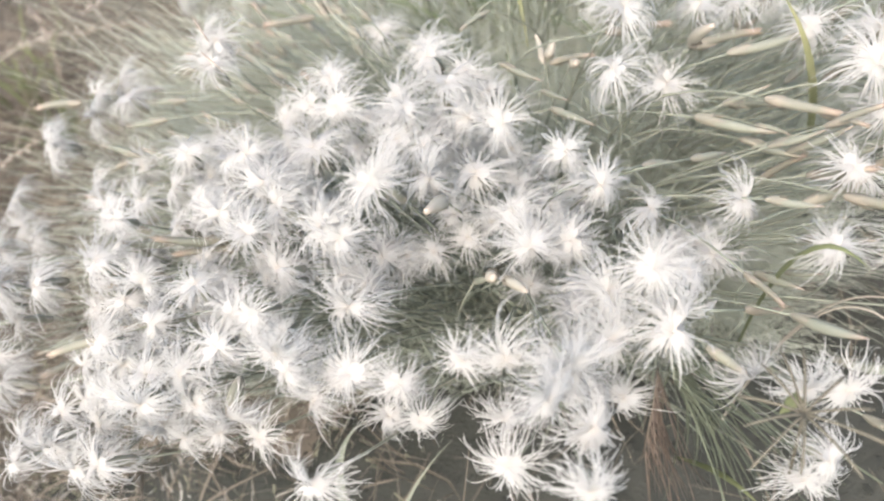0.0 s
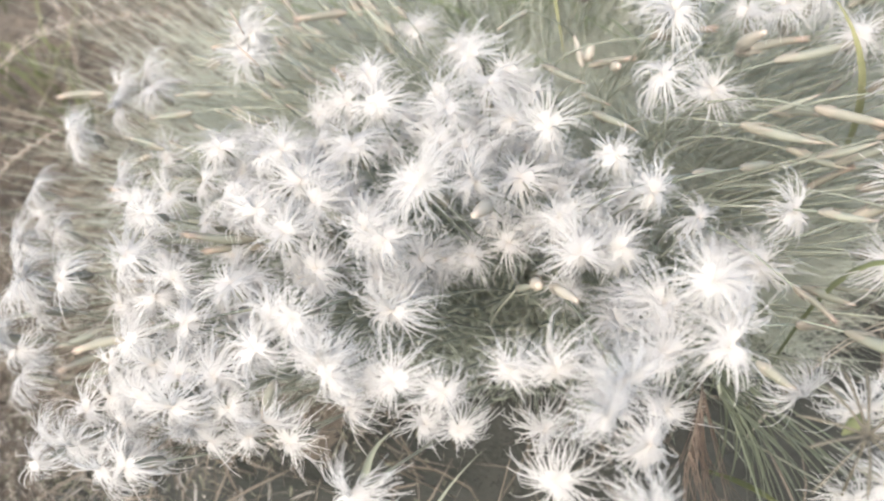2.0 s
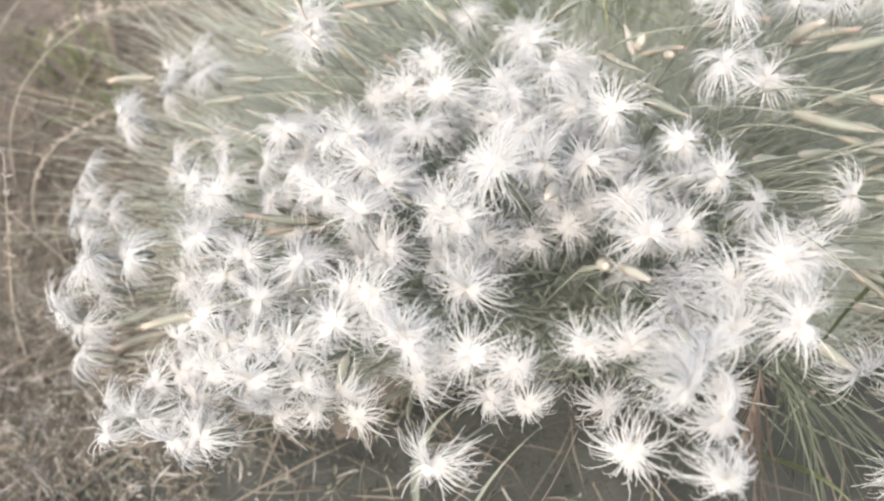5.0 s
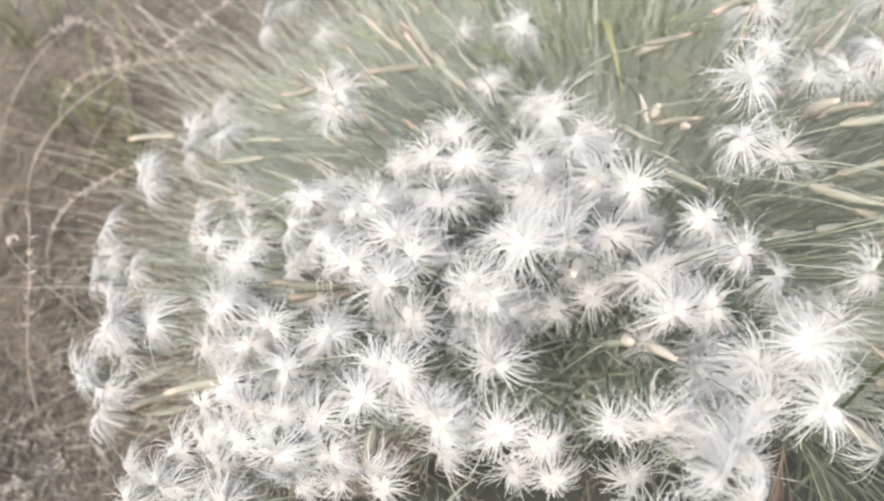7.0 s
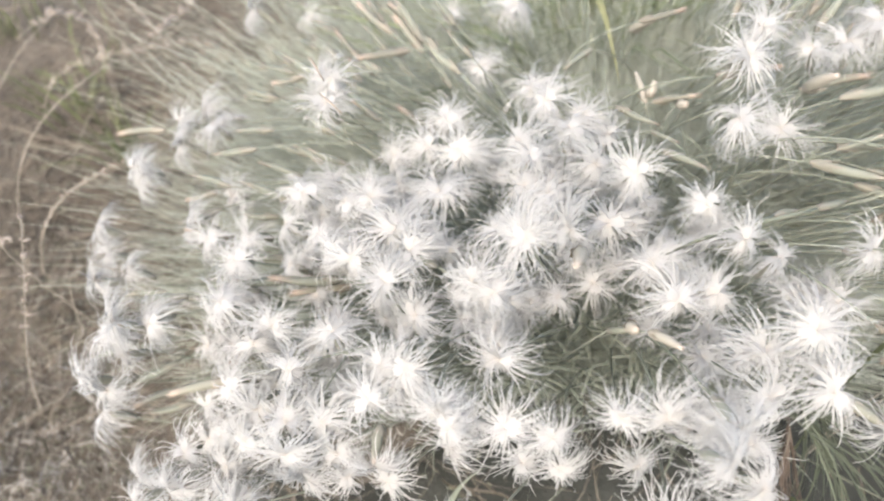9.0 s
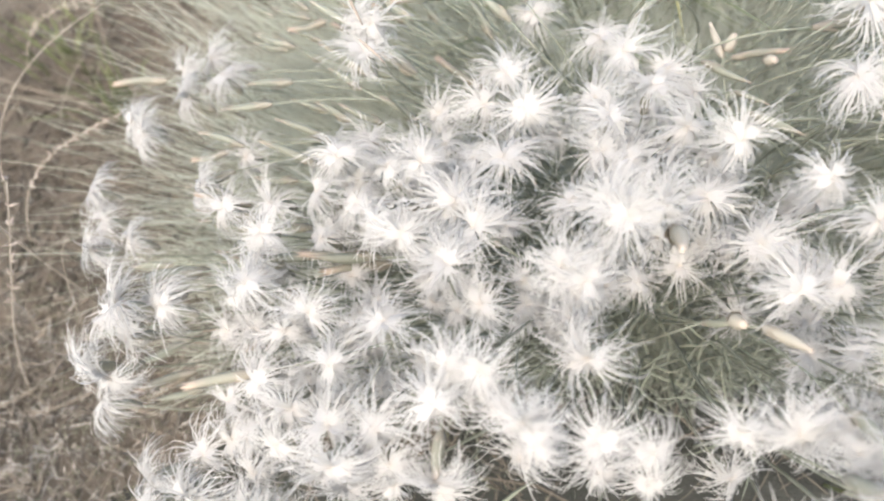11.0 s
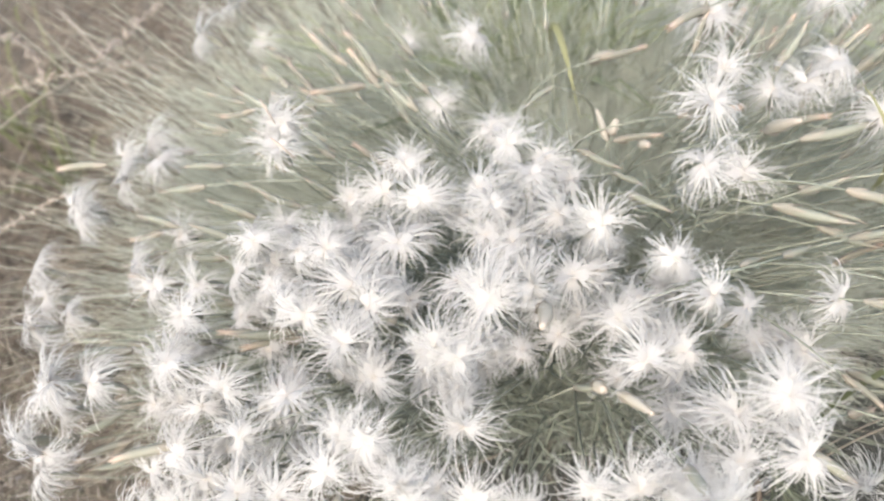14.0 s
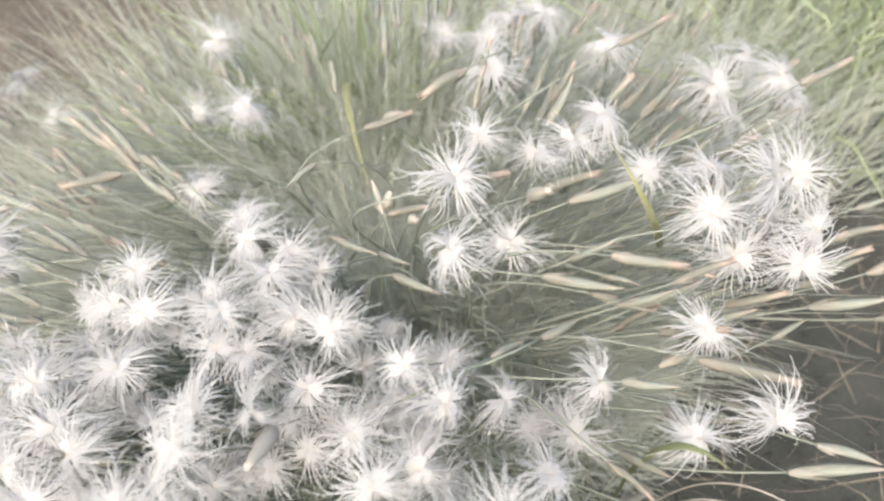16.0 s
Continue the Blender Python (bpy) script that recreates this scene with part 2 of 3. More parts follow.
FAT = [spindle_mesh("bud", 40 + s, 0.025 + 0.001 * s, 0.0026, M_POD, 0.34, 0.0016) for s in range(3)]
PODS = [spindle_mesh("pod", 50 + s, 0.0070 + 0.001 * s, 0.0025, M_POD, 0.5, 0.0004) for s in range(3)]


def leaf_mesh(seed, length):
    r = random.Random(seed)
    verts, faces = [], []
    n = 6
    path = [Vector((length * i / n * 0.75, r.uniform(-1, 1) * 0.0006, length * (i / n) * 0.75 - 0.25 * length * (i / n) ** 2.2)) for i in range(n + 1)]
    blade(verts, faces, path, [0.0012 * (1 - 0.9 * (i / n) ** 1.6) for i in range(n + 1)], Vector((0, 1, 0)))
    return mesh_of("leaf", verts, faces, M_STEM)


LEAVES = [leaf_mesh(s, 0.022 + 0.005 * s) for s in range(4)]


def facing(p, spread=1.0):
    """The way a bud on the cushion points: up in the middle, outward and lying at the rim."""
    d = Vector((p.x - CROWN.x, p.y - CROWN.y, 0))
    k = min(1.0, d.length / REACH)
    out = d.normalized() if d.length > 1e-4 else Vector((0, 0, 0))
    return (out * (0.25 + 1.15 * k) * spread + Vector((0, -0.12, 1.0 - 0.88 * k))).normalized()


def open_face(p):
    """The way an open flower looks: up and tilted to fit the camera's view, the rim leaning outward, the western rim
    lying over.
    """
    d = Vector((p.x - CROWN.x, p.y - CROWN.y, 0)) / REACH
    west = min(1.0, max(0.0, (-0.13 - p.x) / 0.05))
    south = min(1.0, max(0.0, (0.15 - p.y) / 0.05))
    return Vector((d.x * 0.30 - 0.22 * west, d.y * 0.28 - 0.30 - 0.34 * south, 0.95 - 0.12 * west)).normalized()


def turn_to(axis, spin):
    return axis.to_track_quat("Z", "Y").to_matrix().to_4x4() @ Matrix.Rotation(spin, 4, "Z")


def stem_of(thing, top, axis, r, sag=0.0):
    """A bent stem from the crown up to a head, with swollen nodes and pairs of narrow leaves."""
    d = Vector((top.x - CROWN.x, top.y - CROWN.y, 0))
    foot = CROWN + Vector((d.x * r.uniform(0.22, 0.42), d.y * r.uniform(0.65, 0.85) + r.uniform(0.055, 0.085), 0))
    foot.z = ground_height(foot.x, foot.y) - 0.004
    h = (top - foot).length
    path = bezier(foot, foot + Vector((d.x * 0.12, d.y * 0.05 - 0.01, h * 0.42)), top - axis * h * 0.42 + Vector((0, 0, sag)), top, 14)
    radii = [0.00085 - 0.00003 * i for i in range(15)]
    nodes = [5, 8, 11]
    for i in nodes:
        radii[i] *= 1.6
    verts, faces = [], []
    tube(verts, faces, [p - top for p in path], radii, 5)
    stem = part("stem", mesh_of("stem", verts, faces, M_STEM), thing)
    for i in nodes[:2]:
        way = (path[i + 1] - path[i - 1]).normalized()
        spin = r.uniform(0, 6.28)
        for s in (0, math.pi):
            m = Matrix.Translation(path[i] - top) @ turn_to(way, spin + s)
            part("leaf", r.choice(LEAVES), stem, m=m)


def flower(p, form="open", size=1.0, face=None):
    """A fringed white flower whose heart is at p."""
    r = random.Random(round(p[0] * 9973 + p[1] * 7919 + p[2] * 104729, 3))
    p = Vector(p)
    axis = (Vector(face).normalized() if face else open_face(p) + Vector((r.uniform(-1, 1), r.uniform(-1, 1), r.uniform(-0.6, 0.6))) * 0.30).normalized()
    long = r.choice(CALYX)
    foot = p - axis * 0.0185
    thing = new("fringed_flower")
    thing.location = foot
    words = {"open": "white fringed wild pink flower wide open", "drooping": "white fringed wild pink flower with limp petals", "rising": "white fringed wild pink flower half open"}
    tagged(thing, words[form] + " on thin stem", "flower", "flowers of the cushion")
    m = turn_to(axis, r.uniform(0, 6.28))
    part("calyx", long, thing, "pale green tubular calyx", m)
    start = r.uniform(0, 6.28)
    for k in range(5):
        s = size * r.uniform(0.9, 1.1)
        turned = turn_to(axis, start + k * 2 * math.pi / 5 + r.gauss(0, 0.22))
        sink = -(turned @ Vector((1, 0, 0))).z + {"open": 0.0, "drooping": 0.3, "rising": -0.4}[form]
        me = r.choice(PETALS["drooping" if sink > 0.25 else "rising" if sink < -0.4 else "open"])
        pm = Matrix.Translation(axis * 0.0185) @ turned @ Matrix.Rotation(r.uniform(-0.5, 0.4), 4, "Y") @ Matrix.Rotation(r.gauss(0, 0.3), 4, "X") @ Matrix.Diagonal((s, s, s, 1))
        part("petal", me, thing, m=pm)
    stem_of(thing, foot, axis, r)
    return thing


def bud(p, axis=None, kind="green", size=1.0, seed=0, sag=0.0):
    """A closed bud or a spent calyx whose foot is at p."""
    p = Vector(p)
    r = random.Random(seed + round(p.x * 9973 + p.y * 7919, 3))
    axis = (axis or facing(p, 1.15)).normalized()
    thing = new("flower_bud")
    thing.location = p
    if kind == "green":
        tagged(thing, "slender pale green flower bud on a thin stem", "flower bud", "buds of the cushion")
    else:
        tagged(thing, "withered cream and pinkish flower calyx on a thin stem", "flower bud", "spent buds of the cushion")
    me = r.choice({"green": BUDS, "wilted": WILTED, "pod": PODS, "fat": FAT}[kind])
    part("calyx", me, thing, m=turn_to(axis, r.uniform(0, 6.28)) @ Matrix.Diagonal((size, size, size, 1)))
    stem_of(thing, p, axis, r, sag)
    return thing


# heads by patches of the cushion: x, y, z of the flower's heart
FAR_SIDE = [(-0.002, 0.341, 0.203), (0.026, 0.301, 0.223), (0.033, 0.278, 0.237), (-0.016, 0.275, 0.234), (0.050, 0.270, 0.232), (0.060, 0.263, 0.225),
            (-0.026, 0.262, 0.230), (0.042, 0.259, 0.237), (0.018, 0.253, 0.239), (-0.009, 0.250, 0.240), (0.023, 0.242, 0.241), (0.052, 0.235, 0.239),
            (0.019, 0.230, 0.235), (-0.019, 0.228, 0.238), (0.030, 0.227, 0.232)]
MIDDLE = [(0.006, 0.208, 0.234), (0.054, 0.205, 0.236), (0.018, 0.196, 0.250), (0.037, 0.195, 0.250), (-0.030, 0.194, 0.244), (0.020, 0.176, 0.274),
          (-0.094, 0.171, 0.228), (-0.029, 0.167, 0.235), (-0.001, 0.165, 0.264), (-0.063, 0.161, 0.237), (0.006, 0.160, 0.263)]
PUFF = [(-0.079, 0.300, 0.249), (-0.073, 0.296, 0.249), (-0.077, 0.287, 0.242), (-0.090, 0.246, 0.224), (-0.128, 0.241, 0.197), (-0.068, 0.238, 0.224),
        (-0.102, 0.237, 0.211), (-0.051, 0.229, 0.238), (-0.082, 0.225, 0.217), (-0.118, 0.208, 0.226), (-0.070, 0.208, 0.230), (-0.037, 0.205, 0.244),
        (-0.058, 0.196, 0.238), (-0.122, 0.186, 0.225), (-0.040, 0.178, 0.247)]
NEAR_RIGHT = [(0.067, 0.221, 0.248), (0.092, 0.200, 0.251), (0.104, 0.185, 0.247), (0.069, 0.184, 0.236), (0.091, 0.167, 0.237), (0.075, 0.162, 0.244),
              (0.102, 0.139, 0.244), (0.101, 0.124, 0.238), (0.085, 0.121, 0.233), (0.049, 0.117, 0.244), (0.064, 0.115, 0.247), (0.085, 0.108, 0.255),
              (0.078, 0.093, 0.264), (0.091, 0.090, 0.244), (0.062, 0.085, 0.224), (0.089, 0.070, 0.245)]
NEAR_LEFT = [(-0.084, 0.149, 0.229), (0.006, 0.142, 0.245), (-0.039, 0.140, 0.248), (-0.028, 0.136, 0.254), (-0.044, 0.128, 0.246), (-0.084, 0.128, 0.225),
             (-0.066, 0.125, 0.230), (-0.015, 0.119, 0.256), (0.007, 0.116, 0.241), (-0.062, 0.115, 0.221), (0.024, 0.114, 0.234), (-0.080, 0.113, 0.231),
             (-0.012, 0.112, 0.255), (-0.007, 0.080, 0.229)]
LEFT_FOOT = [(-0.106, 0.167, 0.220), (-0.116, 0.149, 0.213), (-0.102, 0.138, 0.215), (-0.133, 0.133, 0.192), (-0.146, 0.129, 0.188), (-0.108, 0.126, 0.208),
             (-0.180, 0.125, 0.166), (-0.122, 0.120, 0.193), (-0.152, 0.114, 0.186), (-0.145, 0.113, 0.188), (-0.173, 0.110, 0.175), (-0.128, 0.101, 0.193),
             (-0.111, 0.099, 0.202)]
LEFT_RIM = [(-0.224, 0.317, 0.163), (-0.205, 0.345, 0.160), (-0.197, 0.376, 0.158), (-0.240, 0.334, 0.155),
            (-0.211, 0.366, 0.161), (-0.183, 0.355, 0.166), (-0.230, 0.327, 0.161), (-0.164, 0.300, 0.157), (-0.267, 0.300, 0.138), (-0.258, 0.282, 0.133),
            (-0.179, 0.273, 0.172), (-0.223, 0.254, 0.156), (-0.157, 0.248, 0.187), (-0.243, 0.247, 0.157), (-0.177, 0.195, 0.195), (-0.188, 0.190, 0.205),
            (-0.195, 0.189, 0.198), (-0.168, 0.189, 0.205), (-0.198, 0.187, 0.175), (-0.215, 0.173, 0.177), (-0.226, 0.169, 0.140), (-0.198, 0.165, 0.182)]
BEHIND = [(-0.185, 0.575, 0.105), (-0.155, 0.530, 0.100), (-0.200, 0.530, 0.115), (-0.008, 0.503, 0.163), (0.145, 0.480, 0.150), (-0.030, 0.468, 0.135),
          (0.185, 0.445, 0.185), (0.166, 0.434, 0.179), (0.199, 0.429, 0.198), (0.020, 0.407, 0.189), (0.161, 0.395, 0.195), (0.225, 0.391, 0.204)]
RIGHT = [(0.187, 0.319, 0.212), (0.139, 0.310, 0.239), (0.166, 0.309, 0.220), (0.124, 0.280, 0.250), (0.145, 0.271, 0.207),
         (0.117, 0.251, 0.241)]
RIGHT_RIM = [(0.304, 0.380, 0.185), (0.303, 0.344, 0.203), (0.267, 0.343, 0.206), (0.312, 0.340, 0.190), (0.276, 0.337, 0.189), (0.204, 0.328, 0.216),
             (0.214, 0.291, 0.214), (0.243, 0.284, 0.215), (0.272, 0.268, 0.223), (0.231, 0.257, 0.221), (0.252, 0.256, 0.243), (0.277, 0.247, 0.208),
             (0.241, 0.245, 0.202), (0.265, 0.233, 0.204), (0.215, 0.212, 0.205), (0.227, 0.169, 0.205)]
NEAR_RIM = [(0.164, 0.195, 0.213), (0.126, 0.195, 0.213), (0.149, 0.194, 0.183), (0.137, 0.192, 0.183), (0.153, 0.183, 0.190), (0.191, 0.164, 0.221),
            (0.137, 0.164, 0.211), (0.117, 0.140, 0.258), (0.124, 0.136, 0.233), (0.121, 0.122, 0.245), (0.171, 0.114, 0.205),
            (0.185, 0.112, 0.205), (0.167, 0.085, 0.189), (0.169, 0.084, 0.216)]
HANGING = [((0.153, 0.122, 0.200), (0.6, -0.72, 0.12)), ((0.262, 0.262, 0.200), (0.9, 0.0, -0.15)), ((-0.08, 0.112, 0.212), (-0.1, -0.8, 0.1)), ((-0.045, 0.108, 0.225), (0.0, -0.8, 0.2))]

for patch, forms in ((FAR_SIDE, ("open", "open", "drooping")), (MIDDLE, ("open", "drooping", "rising")), (PUFF, ("open", "drooping")), (NEAR_RIGHT, ("open", "drooping", "open")),
                     (NEAR_LEFT, ("drooping", "open")), (LEFT_FOOT, ("drooping", "drooping", "open")), (LEFT_RIM, ("open", "open", "drooping")), (BEHIND, ("open", "drooping")),
                     (RIGHT, ("open", "drooping")), (RIGHT_RIM, ("open", "drooping")), (NEAR_RIM, ("open", "drooping"))):
    for i, p in enumerate(patch):
        flower(p, forms[i % len(forms)], rng.uniform(1.0, 1.24) * (1.25 if patch is RIGHT_RIM or patch is BEHIND else 1.12 if patch is RIGHT or patch is LEFT_RIM else 1.0))
for p, face in HANGING:
    flower(p, "drooping", 1.1, face)


def lower_flowers(count, seed):
    """Older heads half sunk between the upper ones of the main mass, away from its two gaps."""
    r = random.Random(seed)
    made = 0
    while made < count:
        x, y = r.uniform(-0.15, 0.11), r.uniform(0.11, 0.28)
        if math.hypot(x - 0.045, y - 0.152) < 0.038 or (x < -0.12 and y > 0.23) or y > 0.30 - 0.4 * abs(x + 0.02):
            continue
        flower((x, y, 0.225 - 0.12 * abs(x + 0.01) - r.uniform(0.008, 0.042)), r.choice(("open", "drooping")), r.uniform(0.9, 1.1))
        made += 1


lower_flowers(115, 3)

# buds that stand out: foot, tip and state
RIM_BUDS = [
    ((0.124, 0.208, 0.226), (0.142, 0.219, 0.214), "green"), ((0.146, 0.216, 0.217), (0.162, 0.226, 0.205), "green"),
    ((0.158, 0.150, 0.200), (0.176, 0.158, 0.183), "wilted"), ((0.175, 0.270, 0.190), (0.200, 0.275, 0.176), "green"),
    ((0.156, 0.254, 0.200), (0.196, 0.239, 0.200), "green"), ((0.170, 0.260, 0.200), (0.186, 0.258, 0.210), "green"),
    ((0.186, 0.252, 0.210), (0.226, 0.242, 0.200), "wilted"), ((0.087, 0.349, 0.215), (0.111, 0.354, 0.215), "wilted"),
    ((0.172, 0.192, 0.216), (0.197, 0.185, 0.218), "green"), ((0.209, 0.201, 0.200), (0.244, 0.182, 0.200), "wilted"),
    ((0.195, 0.205, 0.190), (0.223, 0.216, 0.190), "wilted"), ((0.161, 0.167, 0.200), (0.171, 0.152, 0.200), "wilted"),
]
OUTER_BUDS = [
    ((0.244, 0.161, 0.190), (0.267, 0.149, 0.185), "green"), ((0.233, 0.155, 0.180), (0.269, 0.149, 0.180), "green"),
    ((0.185, 0.254, 0.190), (0.200, 0.244, 0.190), "green"), ((0.177, 0.246, 0.190), (0.200, 0.234, 0.190), "green"),
    ((0.211, 0.248, 0.200), (0.225, 0.239, 0.200), "wilted"), ((0.250, 0.212, 0.180), (0.271, 0.218, 0.180), "green"),
    ((0.224, 0.369, 0.220), (0.252, 0.381, 0.220), "wilted"), ((0.298, 0.320, 0.220), (0.325, 0.330, 0.220), "wilted"),
    ((0.142, 0.356, 0.235), (0.116, 0.337, 0.240), "wilted"), ((0.119, 0.303, 0.215), (0.150, 0.305, 0.212), "wilted"),
    ((0.160, 0.296, 0.205), (0.193, 0.301, 0.203), "wilted"), ((0.177, 0.288, 0.205), (0.209, 0.291, 0.210), "green"),
]
INNER_BUDS = [
    ((0.041, 0.193, 0.235), (0.036, 0.171, 0.259), "fat"), ((0.064, 0.153, 0.236), (0.073, 0.139, 0.250), "fat"), ((0.050, 0.165, 0.214), (0.058, 0.159, 0.226), "green"), ((0.058, 0.162, 0.224), (0.060, 0.156, 0.232), "pod"),
    ((0.158, 0.288, 0.215), (0.166, 0.261, 0.252), "fat"), ((0.094, 0.415, 0.149), (0.116, 0.384, 0.185), "fat"),
    ((0.088, 0.316, 0.186), (0.084, 0.336, 0.190), "fat"), ((0.090, 0.318, 0.188), (0.096, 0.328, 0.196), "pod"), ((0.091, 0.312, 0.190), (0.112, 0.304, 0.200), "wilted"), ((0.102, 0.300, 0.200), (0.105, 0.294, 0.206), "pod"),
    ((0.066, 0.280, 0.225), (0.085, 0.270, 0.222), "green"), ((0.085, 0.283, 0.200), (0.101, 0.271, 0.200), "green"),
    ((0.089, 0.270, 0.200), (0.111, 0.253, 0.200), "green"), ((0.060, 0.337, 0.210), (0.050, 0.328, 0.210), "green"),
]
LEFT_BUDS = [
    ((-0.176, 0.306, 0.155), (-0.200, 0.307, 0.150), "wilted"), ((-0.121, 0.155, 0.207), (-0.149, 0.155, 0.197), "wilted"),
    ((-0.119, 0.376, 0.178), (-0.145, 0.380, 0.172), "wilted"), ((-0.221, 0.360, 0.160), (-0.252, 0.361, 0.158), "wilted"),
    ((-0.160, 0.211, 0.190), (-0.196, 0.207, 0.190), "green"), ((-0.130, 0.166, 0.190), (-0.151, 0.157, 0.190), "green"),
    ((-0.045, 0.364, 0.200), (-0.080, 0.364, 0.200), "wilted"), ((-0.150, 0.330, 0.165), (-0.178, 0.333, 0.160), "green"),
    ((-0.140, 0.345, 0.165), (-0.168, 0.350, 0.160), "green"), ((-0.165, 0.285, 0.165), (-0.192, 0.284, 0.158), "green"),
]
for patch in (RIM_BUDS, OUTER_BUDS, INNER_BUDS, LEFT_BUDS):
    for p, tip, kind in patch:
        way = Vector(tip) - Vector(p)
        bud(p, way, kind, 1.1 if kind == "pod" else min(1.2, max(0.7, way.length / 0.027)), 0, -0.08 if patch is INNER_BUDS else 0.0)


def strew_buds(count, angle0, angle1, near, far, seed):
    """Buds between the flowers of a sector of the cushion."""
    r = random.Random(seed)
    for _ in range(count):
        a, d = radians(r.uniform(angle0, angle1)), r.uniform(near, far)
        k = d / REACH
        p = Vector((CROWN.x + math.cos(a) * d, CROWN.y + math.sin(a) * d, 0))
        p.z = max(0.07, 0.225 - 0.09 * k * k + r.uniform(-0.045, 0.005))
        bud(p, facing(p, 1.2) + Vector((r.uniform(-1, 1), r.uniform(-1, 1), r.uniform(-1, 1))) * 0.15, "wilted" if r.random() < 0.3 else "green", r.uniform(0.8, 1.15), _)


strew_buds(72, 125, 192, 0.13, 0.29, 1)
strew_buds(50, -5, 66, 0.12, 0.27, 2)
strew_buds(16, 70, 110, 0.2, 0.38, 3)
strew_buds(34, 104, 140, 0.20, 0.44, 5)
strew_buds(12, -45, 5, 0.10, 0.22, 4)
strew_buds(46, 74, 132, 0.22, 0.42, 6)
strew_buds(40, 28, 76, 0.18, 0.38, 7)


# ---------------------------------------------------------------- leaves, grass and litter
def mat_of_leaves(name, count, seed, mat, centre, spread, long, width, lean, label, category, west=-0.15):
    """A dense growth of narrow blades as one thing that nobody could count."""
    r = random.Random(seed)
    verts, faces = [], []
    for _ in range(count):
        a, d = r.uniform(0, 2 * math.pi), abs(r.gauss(0, 1)) * spread
        front = 0.5 if math.sin(a) < 0 else 1.0
        x, y = centre[0] + math.cos(a) * d * centre[2], centre[1] + math.sin(a) * d * front
        if x < west or y < 0.205 or (x > 0.22 and y < 0.36):
            continue
        foot = Vector((x, y, ground_height(x, y) - 0.003))
        out = Vector((x - centre[0], y - centre[1], 0))
        out = (out / spread * lean + Vector((r.gauss(0, 1), r.gauss(0, 1), 0)) * 0.35)
        size = long * r.uniform(0.5, 1.2) * min(1.0, 0.35 + max(0.0, y - 0.22) * 6.5)
        p1 = foot + (out * 0.15 + Vector((0, 0, 1))) * size * 0.4
        p2 = foot + (out * 0.5 + Vector((0, 0, 0.9))) * size * 0.75
        p3 = foot + out * size * 0.8 + Vector((0, 0, size * r.uniform(0.45, 0.95)))
        path = bezier(foot, p1, p2, p3, 3)
        w = width * r.uniform(0.7, 1.3)
        blade(verts, faces, path, [w, w, w * 0.75, w * 0.08], Vector((r.gauss(0, 1), r.gauss(0, 1), 0.2)))
    ob = new(name, mesh_of(name, verts, faces, mat))
    return tagged(ob, label, category, kind="stuff")


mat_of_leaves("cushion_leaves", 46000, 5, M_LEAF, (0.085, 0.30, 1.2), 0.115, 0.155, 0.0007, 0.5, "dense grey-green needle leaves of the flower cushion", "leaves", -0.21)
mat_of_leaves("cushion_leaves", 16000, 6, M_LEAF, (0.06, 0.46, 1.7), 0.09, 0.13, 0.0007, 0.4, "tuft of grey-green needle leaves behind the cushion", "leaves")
mat_of_leaves("grass_tuft", 600, 7, M_BLADE, (0.07, 0.49, 1.1), 0.055, 0.18, 0.0024, 0.22, "fresh green grass blades among the flower stems", "grass")
mat_of_leaves("grass_tuft", 900, 8, M_BLADE, (0.48, 0.50, 1.0), 0.10, 0.15, 0.0028, 0.5, "fresh green grass at the edge of the cushion", "grass")


mat_of_leaves("grass_tuft", 40, 9, M_OLIVE, (-0.55, 0.68, 1.0), 0.05, 0.10, 0.0022, 0.5, "dull olive grass on the soil beside the cushion", "grass", -0.9)
mat_of_leaves("grass_tuft", 30, 10, M_OLIVE, (-0.43, 0.55, 0.8), 0.04, 0.09, 0.0026, 0.5, "dull olive grass on the soil beside the cushion", "grass", -0.9)


mat_of_leaves("grass_tuft", 22, 12, M_OLIVE, (-0.362, 0.478, 0.8), 0.02, 0.08, 0.0026, 0.5, "dull olive grass on the soil beside the cushion", "grass", -0.9)


def litter(name, count, seed, centre, spread, long, width, mat, label, lift=0.02):
    """Dead stalks and blades lying across each other on the soil, thinning out away from a middle."""
    r = random.Random(seed)
    verts, faces = [], []
    for _ in range(count):
        x, y, a = r.gauss(centre[0], spread), r.gauss(centre[1], spread), r.uniform(0, 6.28)
        size = long * r.uniform(0.3, 1.3)
        d = Vector((math.cos(a), math.sin(a), 0)) * size * 0.5
        c = Vector((x, y, ground_height(x, y) + 0.002 + r.random() ** 2 * lift))
        k = Vector((r.gauss(0, 1), r.gauss(0, 1), abs(r.gauss(0, 1)) * 0.6)) * size * 0.12
        rise = Vector((0, 0, r.gauss(0, 1) * lift * 0.4))
        path = bezier(c - d - rise, c - d * 0.3 + k, c + d * 0.3 + k, c + d + rise, 3)
        w = width * r.uniform(0.5, 1.5)
        blade(verts, faces, path, [w * 0.6, w, w, w * 0.2], Vector((r.gauss(0, 1), r.gauss(0, 1), r.gauss(0, 1))))
    return tagged(new(name, mesh_of(name, verts, faces, mat)), label, "dry grass", kind="stuff")


